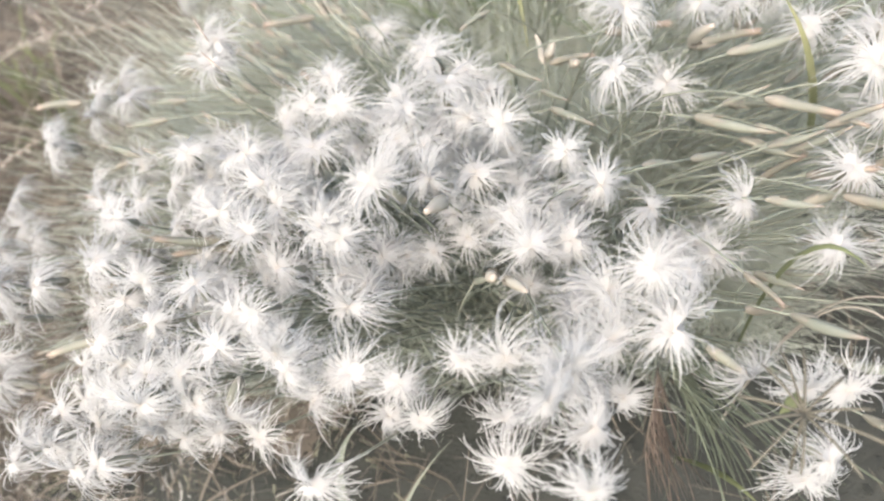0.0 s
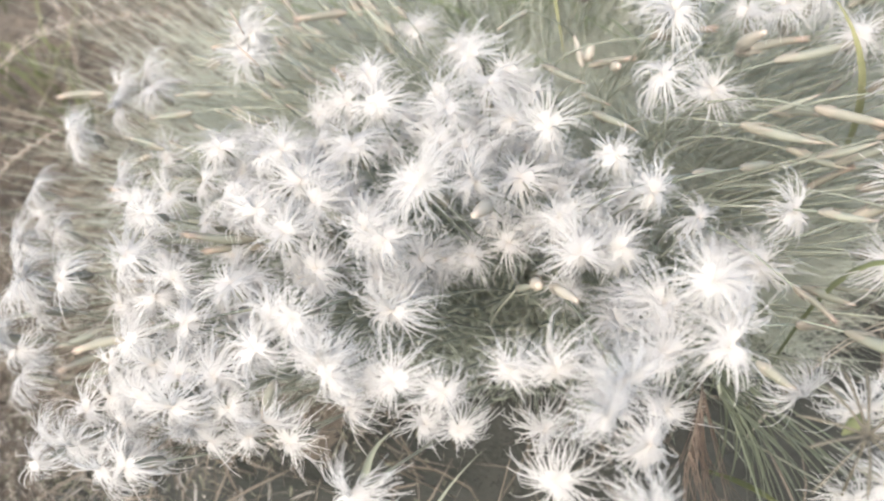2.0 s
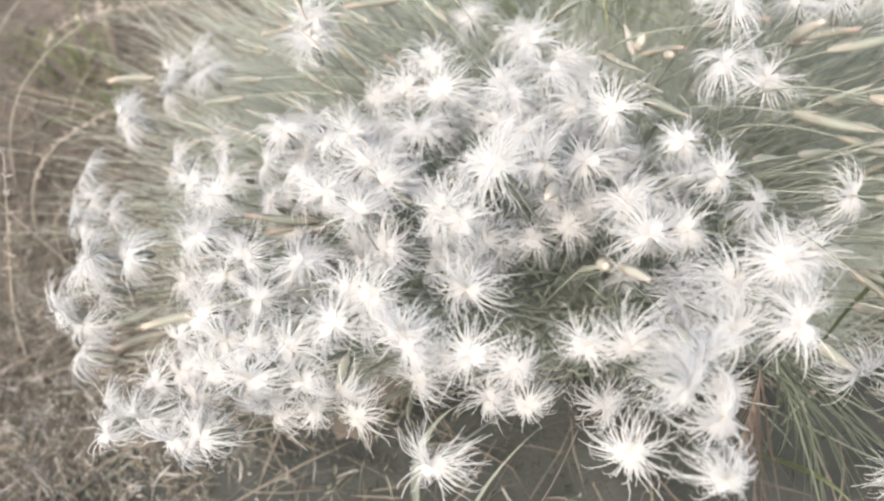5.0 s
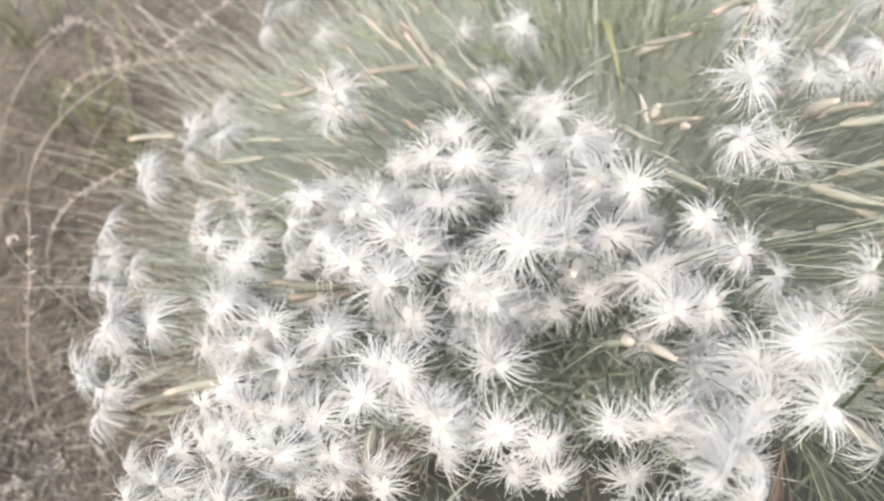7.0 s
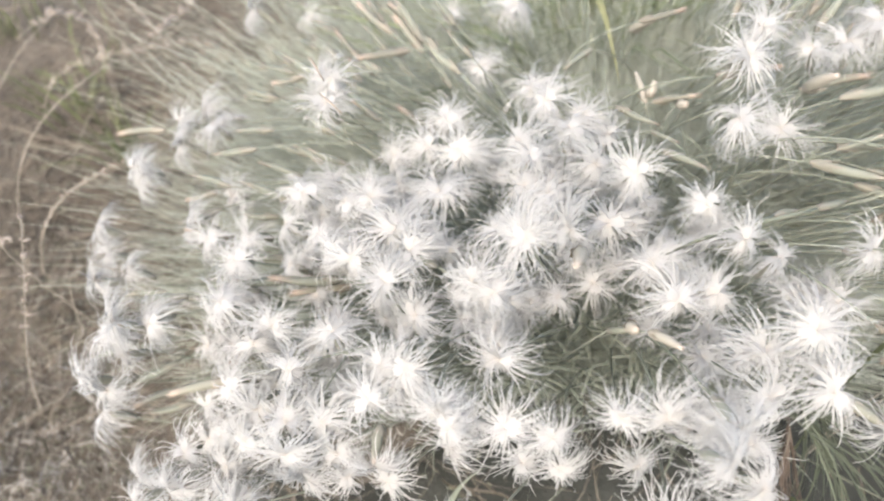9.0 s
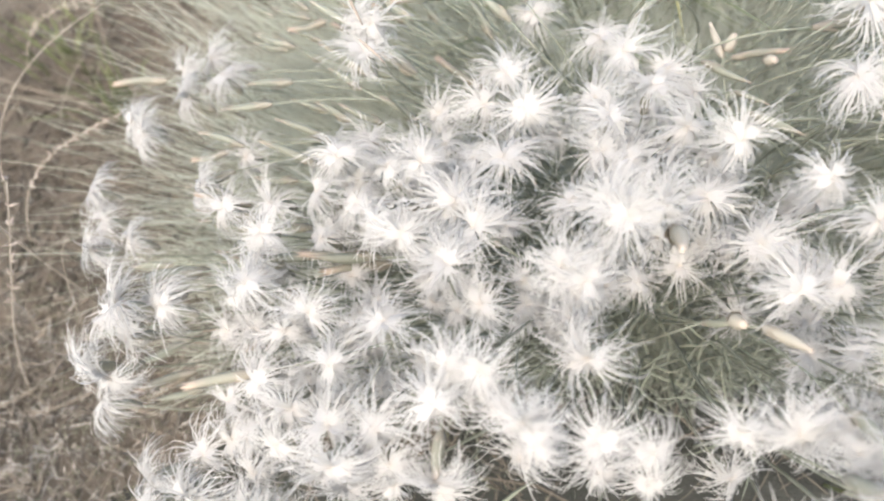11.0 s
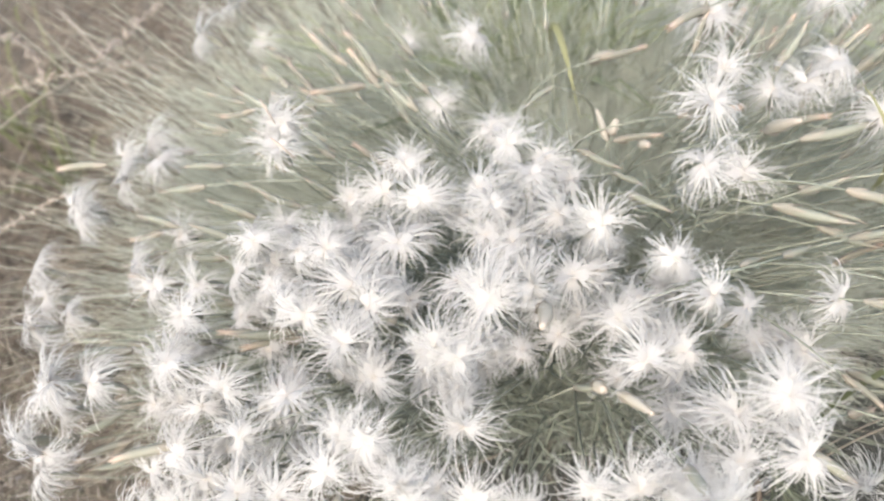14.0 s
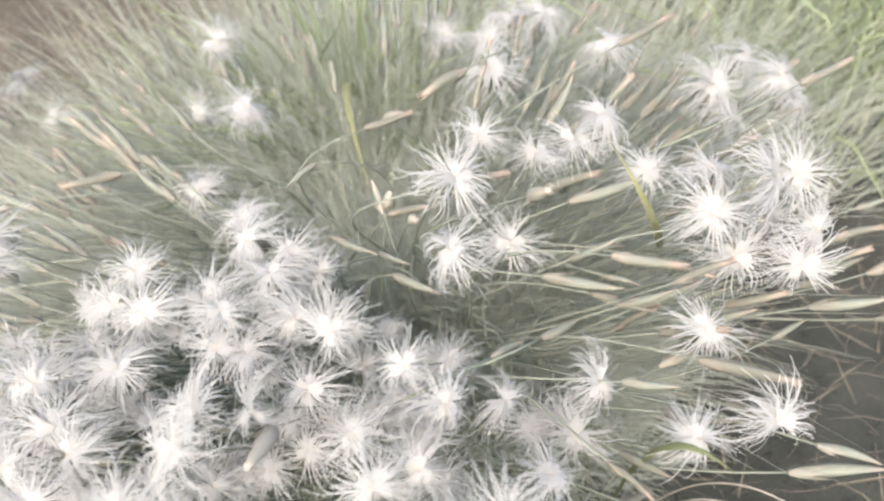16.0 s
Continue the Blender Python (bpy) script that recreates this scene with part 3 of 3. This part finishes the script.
M_MOSS = material("mossy_litter", (0.111, 0.111, 0.073), (0.193, 0.187, 0.129), 120, 0.85, 0.1, None, 0.2, 0.25)
litter("dry_grass", 8000, 21, (-0.42, 0.36), 0.20, 0.060, 0.0010, M_STRAW, "tangle of dead brown grass on dry soil")
litter("dry_grass", 5000, 22, (-0.10, 0.85), 0.32, 0.08, 0.0012, M_STRAW, "tangle of dead brown grass behind the cushion", 0.05)
M_CHIP = material("pale_chips", (0.222, 0.205, 0.175), (0.328, 0.304, 0.263), 120, 0.85, 0.1, None, 0.2, 0.15)
litter("dry_grass", 2600, 27, (-0.34, 0.19), 0.10, 0.015, 0.0010, M_CHIP, "pale grey scraps of dead leaf on the soil", 0.012)
# dark grey-brown ground, blackened further to stand in for shade by the cushion
M_SHADED_SOIL = material("shaded_soil", (0.016, 0.017, 0.013), (0.032, 0.033, 0.026), 120, 0.9, 0.0, None, 0.8, 0.1)
litter("dry_grass", 1200, 24, (0.56, 0.27), 0.2, 0.05, 0.0008, M_STRAW, "dead grass on the soil beside the cushion")
litter("moss", 7000, 25, (-0.36, 0.20), 0.16, 0.009, 0.0010, M_MOSS, "short mossy crumbs and leaf scraps on the soil", 0.008)
litter("humus", 10000, 26, (0.15, 0.06), 0.17, 0.007, 0.0009, M_SHADED_SOIL, "dark ground crumbs with shade in their colour before the cushion", 0.008)


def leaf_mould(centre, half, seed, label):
    """Low uneven sheet running out into the soil, added to darken it as shade."""
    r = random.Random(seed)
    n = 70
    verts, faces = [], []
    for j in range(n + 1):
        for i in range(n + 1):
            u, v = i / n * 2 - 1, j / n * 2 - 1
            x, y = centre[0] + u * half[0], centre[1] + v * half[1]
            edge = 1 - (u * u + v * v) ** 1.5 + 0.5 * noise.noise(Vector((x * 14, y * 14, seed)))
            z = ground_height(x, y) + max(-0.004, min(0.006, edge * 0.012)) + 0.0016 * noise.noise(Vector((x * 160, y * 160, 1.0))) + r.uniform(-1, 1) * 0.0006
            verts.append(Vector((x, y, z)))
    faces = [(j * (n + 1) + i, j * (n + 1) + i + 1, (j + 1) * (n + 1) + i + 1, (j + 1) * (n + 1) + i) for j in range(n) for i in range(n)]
    return tagged(new("leaf_mould", mesh_of("leaf_mould", verts, faces, M_SHADED_SOIL)), label, "leaf mould", kind="stuff")


leaf_mould((0.14, 0.06), (0.27, 0.20), 3, "dark sheet painted as shade under the front of the cushion")
leaf_mould((-0.17, 0.03), (0.20, 0.15), 5, "dark sheet added to darken the soil before the cushion")
leaf_mould((0.46, 0.30), (0.20, 0.26), 7, "dark sheet added to darken the soil beside the cushion")


# ---------------------------------------------------------------- single blades and stalks
def single_blade(name, points, widths, mat, label, category, side=(1, 0.3, 0)):
    """One leaf blade through four points, standing free among the stems."""
    p = [Vector(q) for q in points]
    verts, faces = [], []
    path = bezier(p[0], p[1], p[2], p[3], 12)
    w = [widths[0] + (widths[1] - widths[0]) * min(1, i / 5) if i < 6 else widths[1] * max(0.04, 1 - ((i - 5) / 7) ** 1.4) for i in range(13)]
    blade(verts, faces, [q - p[0] for q in path], w, Vector(side))
    ob = new(name, mesh_of(name, verts, faces, mat))
    ob.location = p[0]
    return tagged(ob, label, category)


single_blade("grass_blade", [(0.085, 0.53, 0.0), (0.070, 0.48, 0.17), (0.074, 0.42, 0.19), (0.080, 0.356, 0.158)], (0.003, 0.0062), M_YELLOW, "light green grass blade bending over its own tip", "grass blade")
single_blade("grass_blade", [(0.09, 0.54, 0.0), (0.085, 0.50, 0.10), (0.09, 0.49, 0.16), (0.10, 0.50, 0.24)], (0.003, 0.004), M_BLADE, "upright fresh green grass blade among stems", "grass blade")
single_blade("grass_blade", [(0.06, 0.56, 0.0), (0.055, 0.53, 0.10), (0.05, 0.52, 0.16), (0.03, 0.52, 0.24)], (0.003, 0.004), M_BLADE, "upright fresh green grass blade among stems", "grass blade")
single_blade("grass_blade", [(0.279, 0.372, 0.0), (0.225, 0.280, 0.16), (0.198, 0.230, 0.255), (0.194, 0.292, 0.240)], (0.003, 0.0044), M_YELLOW, "yellowish green broad grass blade leaning over the buds", "grass blade", (1, 0.2, 0.2))
single_blade("grass_blade", [(0.172, 0.170, 0.0), (0.170, 0.176, 0.21), (0.177, 0.164, 0.248), (0.196, 0.147, 0.230)], (0.002, 0.0046), M_OLIVE, "broad olive green leaf lying across a flower", "grass blade", (0.6, 0.8, 0.1))
single_blade("grass_blade", [(-0.42, 0.09, 0.0), (-0.41, 0.13, 0.05), (-0.395, 0.165, 0.07), (-0.365, 0.185, 0.04)], (0.003, 0.0085), M_OLIVE, "broad dull green grass leaf over the dry soil", "grass blade", (0.4, 1, 0))
single_blade("grass_blade", [(-0.332, 0.095, 0.0), (-0.336, 0.115, 0.05), (-0.35, 0.14, 0.08), (-0.368, 0.175, 0.06)], (0.005, 0.008), M_OLIVE, "broad dull green grass leaf over the dry soil", "grass blade")


def stalk(points, radius, label, mat=None):
    p = [Vector(q) for q in points]
    verts, faces = [], []
    path = bezier(p[0], p[1], p[2], p[3], 18)
    tube(verts, faces, [q - p[0] for q in path], [radius * (1 - 0.5 * i / 18) for i in range(19)], 5)
    thing = new("dry_stalk")
    thing.location = p[0]
    tagged(thing, label, "dry stalk")
    part("stalk", mesh_of("stalk", verts, faces, mat or M_STALK), thing)
    return thing, [q - p[0] for q in path]


M_STALK = material("pale_stalk", (0.23, 0.20, 0.155), (0.31, 0.275, 0.22), 120, 0.7, 0.0, None, 0.2, 0.05)
stalk([(-0.48, 0.40, 0.0), (-0.465, 0.445, 0.07), (-0.43, 0.485, 0.13), (-0.37, 0.545, 0.13)], 0.0005, "long thin pale dry grass stalk arching over soil")
stalk([(-0.44, 0.39, 0.01), (-0.36, 0.375, 0.15), (-0.28, 0.36, 0.21), (-0.265, 0.50, 0.125)], 0.0005, "long thin pale dry grass stalk arching over soil")
stalk([(-0.407, 0.462, 0.02), (-0.402, 0.50, 0.035), (-0.396, 0.54, 0.03), (-0.39, 0.58, 0.008)], 0.0005, "short thin dry grass stalk lying on soil")
stalk([(-0.42, 0.70, 0.03), (-0.36, 0.625, 0.075), (-0.31, 0.555, 0.085), (-0.265, 0.50, 0.06)], 0.0011, "stiff pale dead stem leaning against the cushion")
stalk([(-0.33, 0.67, 0.03), (-0.31, 0.64, 0.065), (-0.28, 0.59, 0.075), (-0.26, 0.55, 0.06)], 0.0006, "thin pale dead stem beside the cushion")
stalk([(-0.378, 0.67, 0.02), (-0.382, 0.64, 0.055), (-0.384, 0.61, 0.05), (-0.383, 0.59, 0.02)], 0.0005, "short thin dry grass stalk lying on soil")
stalk([(-0.34, 0.26, 0.0), (-0.30, 0.27, 0.10), (-0.26, 0.255, 0.20), (-0.20, 0.235, 0.17)], 0.0003, "thin straight dry straw beside the cushion")
stalk([(0.18, 0.17, 0.0), (0.185, 0.165, 0.20), (0.20, 0.150, 0.225), (0.222, 0.132, 0.21)], 0.0005, "thin pale straw leaning out of the cushion")
stalk([(0.175, 0.165, 0.0), (0.18, 0.155, 0.20), (0.19, 0.148, 0.225), (0.208, 0.130, 0.21)], 0.0006, "thin pale straw leaning out of the cushion")
stalk([(-0.15, 0.04, 0.005), (-0.08, 0.08, 0.15), (0.0, 0.085, 0.17), (0.06, 0.05, 0.14)], 0.0004, "thin grey straw crossing the soil before the cushion", M_STRAW)
stalk([(0.01, 0.10, 0.0), (0.02, 0.10, 0.06), (0.03, 0.09, 0.12), (0.045, 0.10, 0.20)], 0.0005, "thin upright straw before the cushion", M_STRAW)


def seed_head(points, radius, first, husks, size, seed, label):
    """A dead grass stalk whose upper part carries small husks."""
    thing, path = stalk(points, radius, label)
    r = random.Random(seed)
    for i in range(first, 19):
        for k in range(husks):
            d = Vector((r.gauss(0, 1), r.gauss(0, 1), r.gauss(0, 1))).normalized() * size * r.uniform(0.6, 1.3)
            lean = (path[i] - path[i - 1]).normalized() * size * 0.6
            verts, faces = [], []
            tube(verts, faces, [d * 0.1, d * 0.5 + lean * 0.5, d + lean], [0.0003, 0.0009, 0.0002], 5, 0.6)
            part("husk", mesh_of("husk", verts, faces, M_HUSK), thing, m=Matrix.Translation(path[i]))


M_HUSK = material("pale_husk", (0.281, 0.234, 0.187), (0.386, 0.333, 0.275), 160, 0.75, 0.2, None, 0.2, 0.1)
seed_head([(-0.375, 0.225, 0.0), (-0.34, 0.228, 0.08), (-0.30, 0.23, 0.13), (-0.248, 0.248, 0.22)], 0.0006, 11, 3, 0.004, 5, "dead pale grass stalk with a ragged seed head")
seed_head([(-0.41, 0.345, 0.0), (-0.37, 0.350, 0.09), (-0.33, 0.360, 0.11), (-0.275, 0.366, 0.125)], 0.0005, 7, 3, 0.004, 6, "dead pinkish grass panicle lying towards the cushion")
seed_head([(-0.47, 0.535, 0.0), (-0.43, 0.545, 0.09), (-0.36, 0.520, 0.09), (-0.29, 0.575, 0.055)], 0.0006, 4, 4, 0.006, 7, "dead brown grass panicle lying over dry litter")
seed_head([(-0.40, 0.505, 0.135), (-0.375, 0.54, 0.14), (-0.36, 0.565, 0.12), (-0.375, 0.555, 0.07)], 0.0004, 3, 4, 0.007, 9, "drooping feathery dead grass panicle over litter")
seed_head([(-0.275, 0.47, 0.145), (-0.268, 0.51, 0.125), (-0.275, 0.57, 0.10), (-0.285, 0.65, 0.06)], 0.0004, 3, 4, 0.006, 10, "pale feathery dead grass panicle beside the cushion")
seed_head([(-0.335, 0.29, 0.0), (-0.335, 0.287, 0.12), (-0.330, 0.283, 0.16), (-0.308, 0.280, 0.162)], 0.0006, 13, 4, 0.003, 8, "short dead stalk with a fluffy pale tip")


M_BROWN = material("brown_dead_grass", (0.080, 0.060, 0.044), (0.125, 0.096, 0.072), 120, 0.8, 0.15, None, 0.2, 0.15)


def hanging_tuft():
    """A withered grass head that hangs from the cushion: a bent stalk fraying into fine brown hairs."""
    thing, path = stalk([(0.130, 0.165, 0.0), (0.128, 0.150, 0.19), (0.121, 0.128, 0.22), (0.116, 0.110, 0.15)], 0.0005, "withered brown grass head hanging in fine hairs", M_STRAW)
    r = random.Random(4)
    for k in range(48):
        i = r.randint(11, 18)
        d = (Vector((0.10, -0.22, -1.0)) + Vector((r.gauss(0, 1), r.gauss(0, 1), 0)) * 0.15) * r.uniform(0.03, 0.12)
        verts, faces = [], []
        tube(verts, faces, bezier(Vector((0, 0, 0)), Vector((0, -0.003, -0.002)) + d * 0.3, d * 0.7, d, 4), [0.0003, 0.00028, 0.00025, 0.0002, 0.0001], 3)
        part("hair", mesh_of("hair", verts, faces, M_BROWN), thing, m=Matrix.Translation(path[i]))


hanging_tuft()


M_SHOOT = material("shoot_green", (0.060, 0.070, 0.046), (0.085, 0.095, 0.064), 120, 0.7, 0.1, None, 0.1, 0.1)


def drooping_leaves():
    """Needle leaves of a side shoot that spill down over the front of the cushion."""
    thing, path = stalk([(0.140, 0.19, 0.0), (0.132, 0.18, 0.15), (0.128, 0.150, 0.20), (0.128, 0.128, 0.185)], 0.0009, "leafy side shoot drooping over the front of the cushion", M_STEM)
    thing.name = "leaf_shoot"
    tagged(thing, "leafy side shoot drooping over the front of the cushion", "leaves")
    r = random.Random(12)
    for k in range(46):
        i = r.randint(12, 18)
        d = (Vector((0.42, -0.22, -1.0)) + Vector((r.gauss(0, 1) * 0.30, r.gauss(0, 1) * 0.22, 0))) * r.uniform(0.06, 0.15)
        verts, faces = [], []
        w = r.uniform(0.0006, 0.0013)
        blade(verts, faces, bezier(Vector((0, 0, 0)), d * 0.25 + Vector((0.006, -0.006, 0.006)), d * 0.6 + Vector((0.006, -0.006, 0.0)), d, 6), [w * 0.6, w, w, w, w * 0.9, w * 0.6, w * 0.1], Vector((r.gauss(0, 1), r.gauss(0, 1), 0.3)))
        part("leaf", mesh_of("leaf", verts, faces, M_SHOOT), thing, m=Matrix.Translation(path[i]))


drooping_leaves()
for points, widths, mat, words in (
        ([(-0.030, 0.085, 0.0), (-0.020, 0.095, 0.06), (0.000, 0.105, 0.12), (0.030, 0.119, 0.15)], (0.0022, 0.0030), M_STEM, "grey-green flower stem leaf before the cushion"),
        ([(-0.055, 0.11, 0.0), (-0.046, 0.112, 0.08), (-0.032, 0.121, 0.15), (-0.004, 0.121, 0.176)], (0.003, 0.0058), M_STEM, "broad grey-green leaf before the cushion"),
        ([(0.040, 0.125, 0.0), (0.042, 0.108, 0.06), (0.045, 0.092, 0.12), (0.046, 0.088, 0.155)], (0.004, 0.0056), M_STEM, "broad grey-green leaf before the cushion"),
        ([(0.150, 0.150, 0.0), (0.146, 0.118, 0.10), (0.152, 0.102, 0.14), (0.164, 0.088, 0.13)], (0.003, 0.0042), M_OLIVE, "dull green grass blade before the cushion")):
    single_blade("grass_blade", points, widths, mat, words, "grass blade")


def spoked_head():
    """A dead flower head: bare brown spokes on a stiff stalk."""
    thing, path = stalk([(0.175, 0.07, 0.0), (0.172, 0.075, 0.10), (0.163, 0.086, 0.18), (0.158, 0.093, 0.238)], 0.0010, "dead brown flower head with bare radiating spokes", M_TWIG)
    r = random.Random(8)
    for k in range(11):
        a = k * 2 * math.pi / 11 + r.uniform(-0.2, 0.2)
        d = Vector((math.cos(a), math.sin(a), r.uniform(-0.1, 0.35))) * r.uniform(0.018, 0.027)
        verts, faces = [], []
        tube(verts, faces, bezier(Vector((0, 0, 0)), d * 0.3 + Vector((0, 0, 0.003)), d * 0.7 + Vector((0, 0, 0.003)), d, 6), [0.0006, 0.00052, 0.0005, 0.0005, 0.0005, 0.0006, 0.0002], 5)
        part("spoke", mesh_of("spoke", verts, faces, M_TWIG), thing, m=Matrix.Translation(path[-1]))
    verts, faces = [], []
    blade(verts, faces, [Vector((-0.006, 0.002, -0.004)), Vector((-0.004, 0.004, 0.0)), Vector((-0.001, 0.005, 0.001)), Vector((0.002, 0.003, 0.0))], [0.001, 0.006, 0.005, 0.0005], Vector((0.3, 1, 0)))
    part("bract", mesh_of("bract", verts, faces, M_OLIVE), thing, "small olive bract", Matrix.Translation(path[-1]))


M_TWIG = material("brown_twig", (0.065, 0.058, 0.040), (0.100, 0.090, 0.064), 120, 0.75, 0.0, None, 0.2, 0.08)
spoked_head()
for a, b in (((-0.080, 0.299, 0.262), (-0.076, 0.294, 0.250)), ((-0.076, 0.282, 0.254), (-0.066, 0.274, 0.247))):
    verts, faces = [], []
    a, b = Vector(a), Vector(b)
    tube(verts, faces, [Vector((0, 0, 0)), (b - a) * 0.5 + Vector((0, 0, 0.0006)), b - a], [0.0004, 0.0006, 0.0003], 5)
    twig = new("dry_needle", mesh_of("dry_needle", verts, faces, M_DARK))
    twig.location = a
    tagged(twig, "dark dry needle caught in a white flower", "needle")
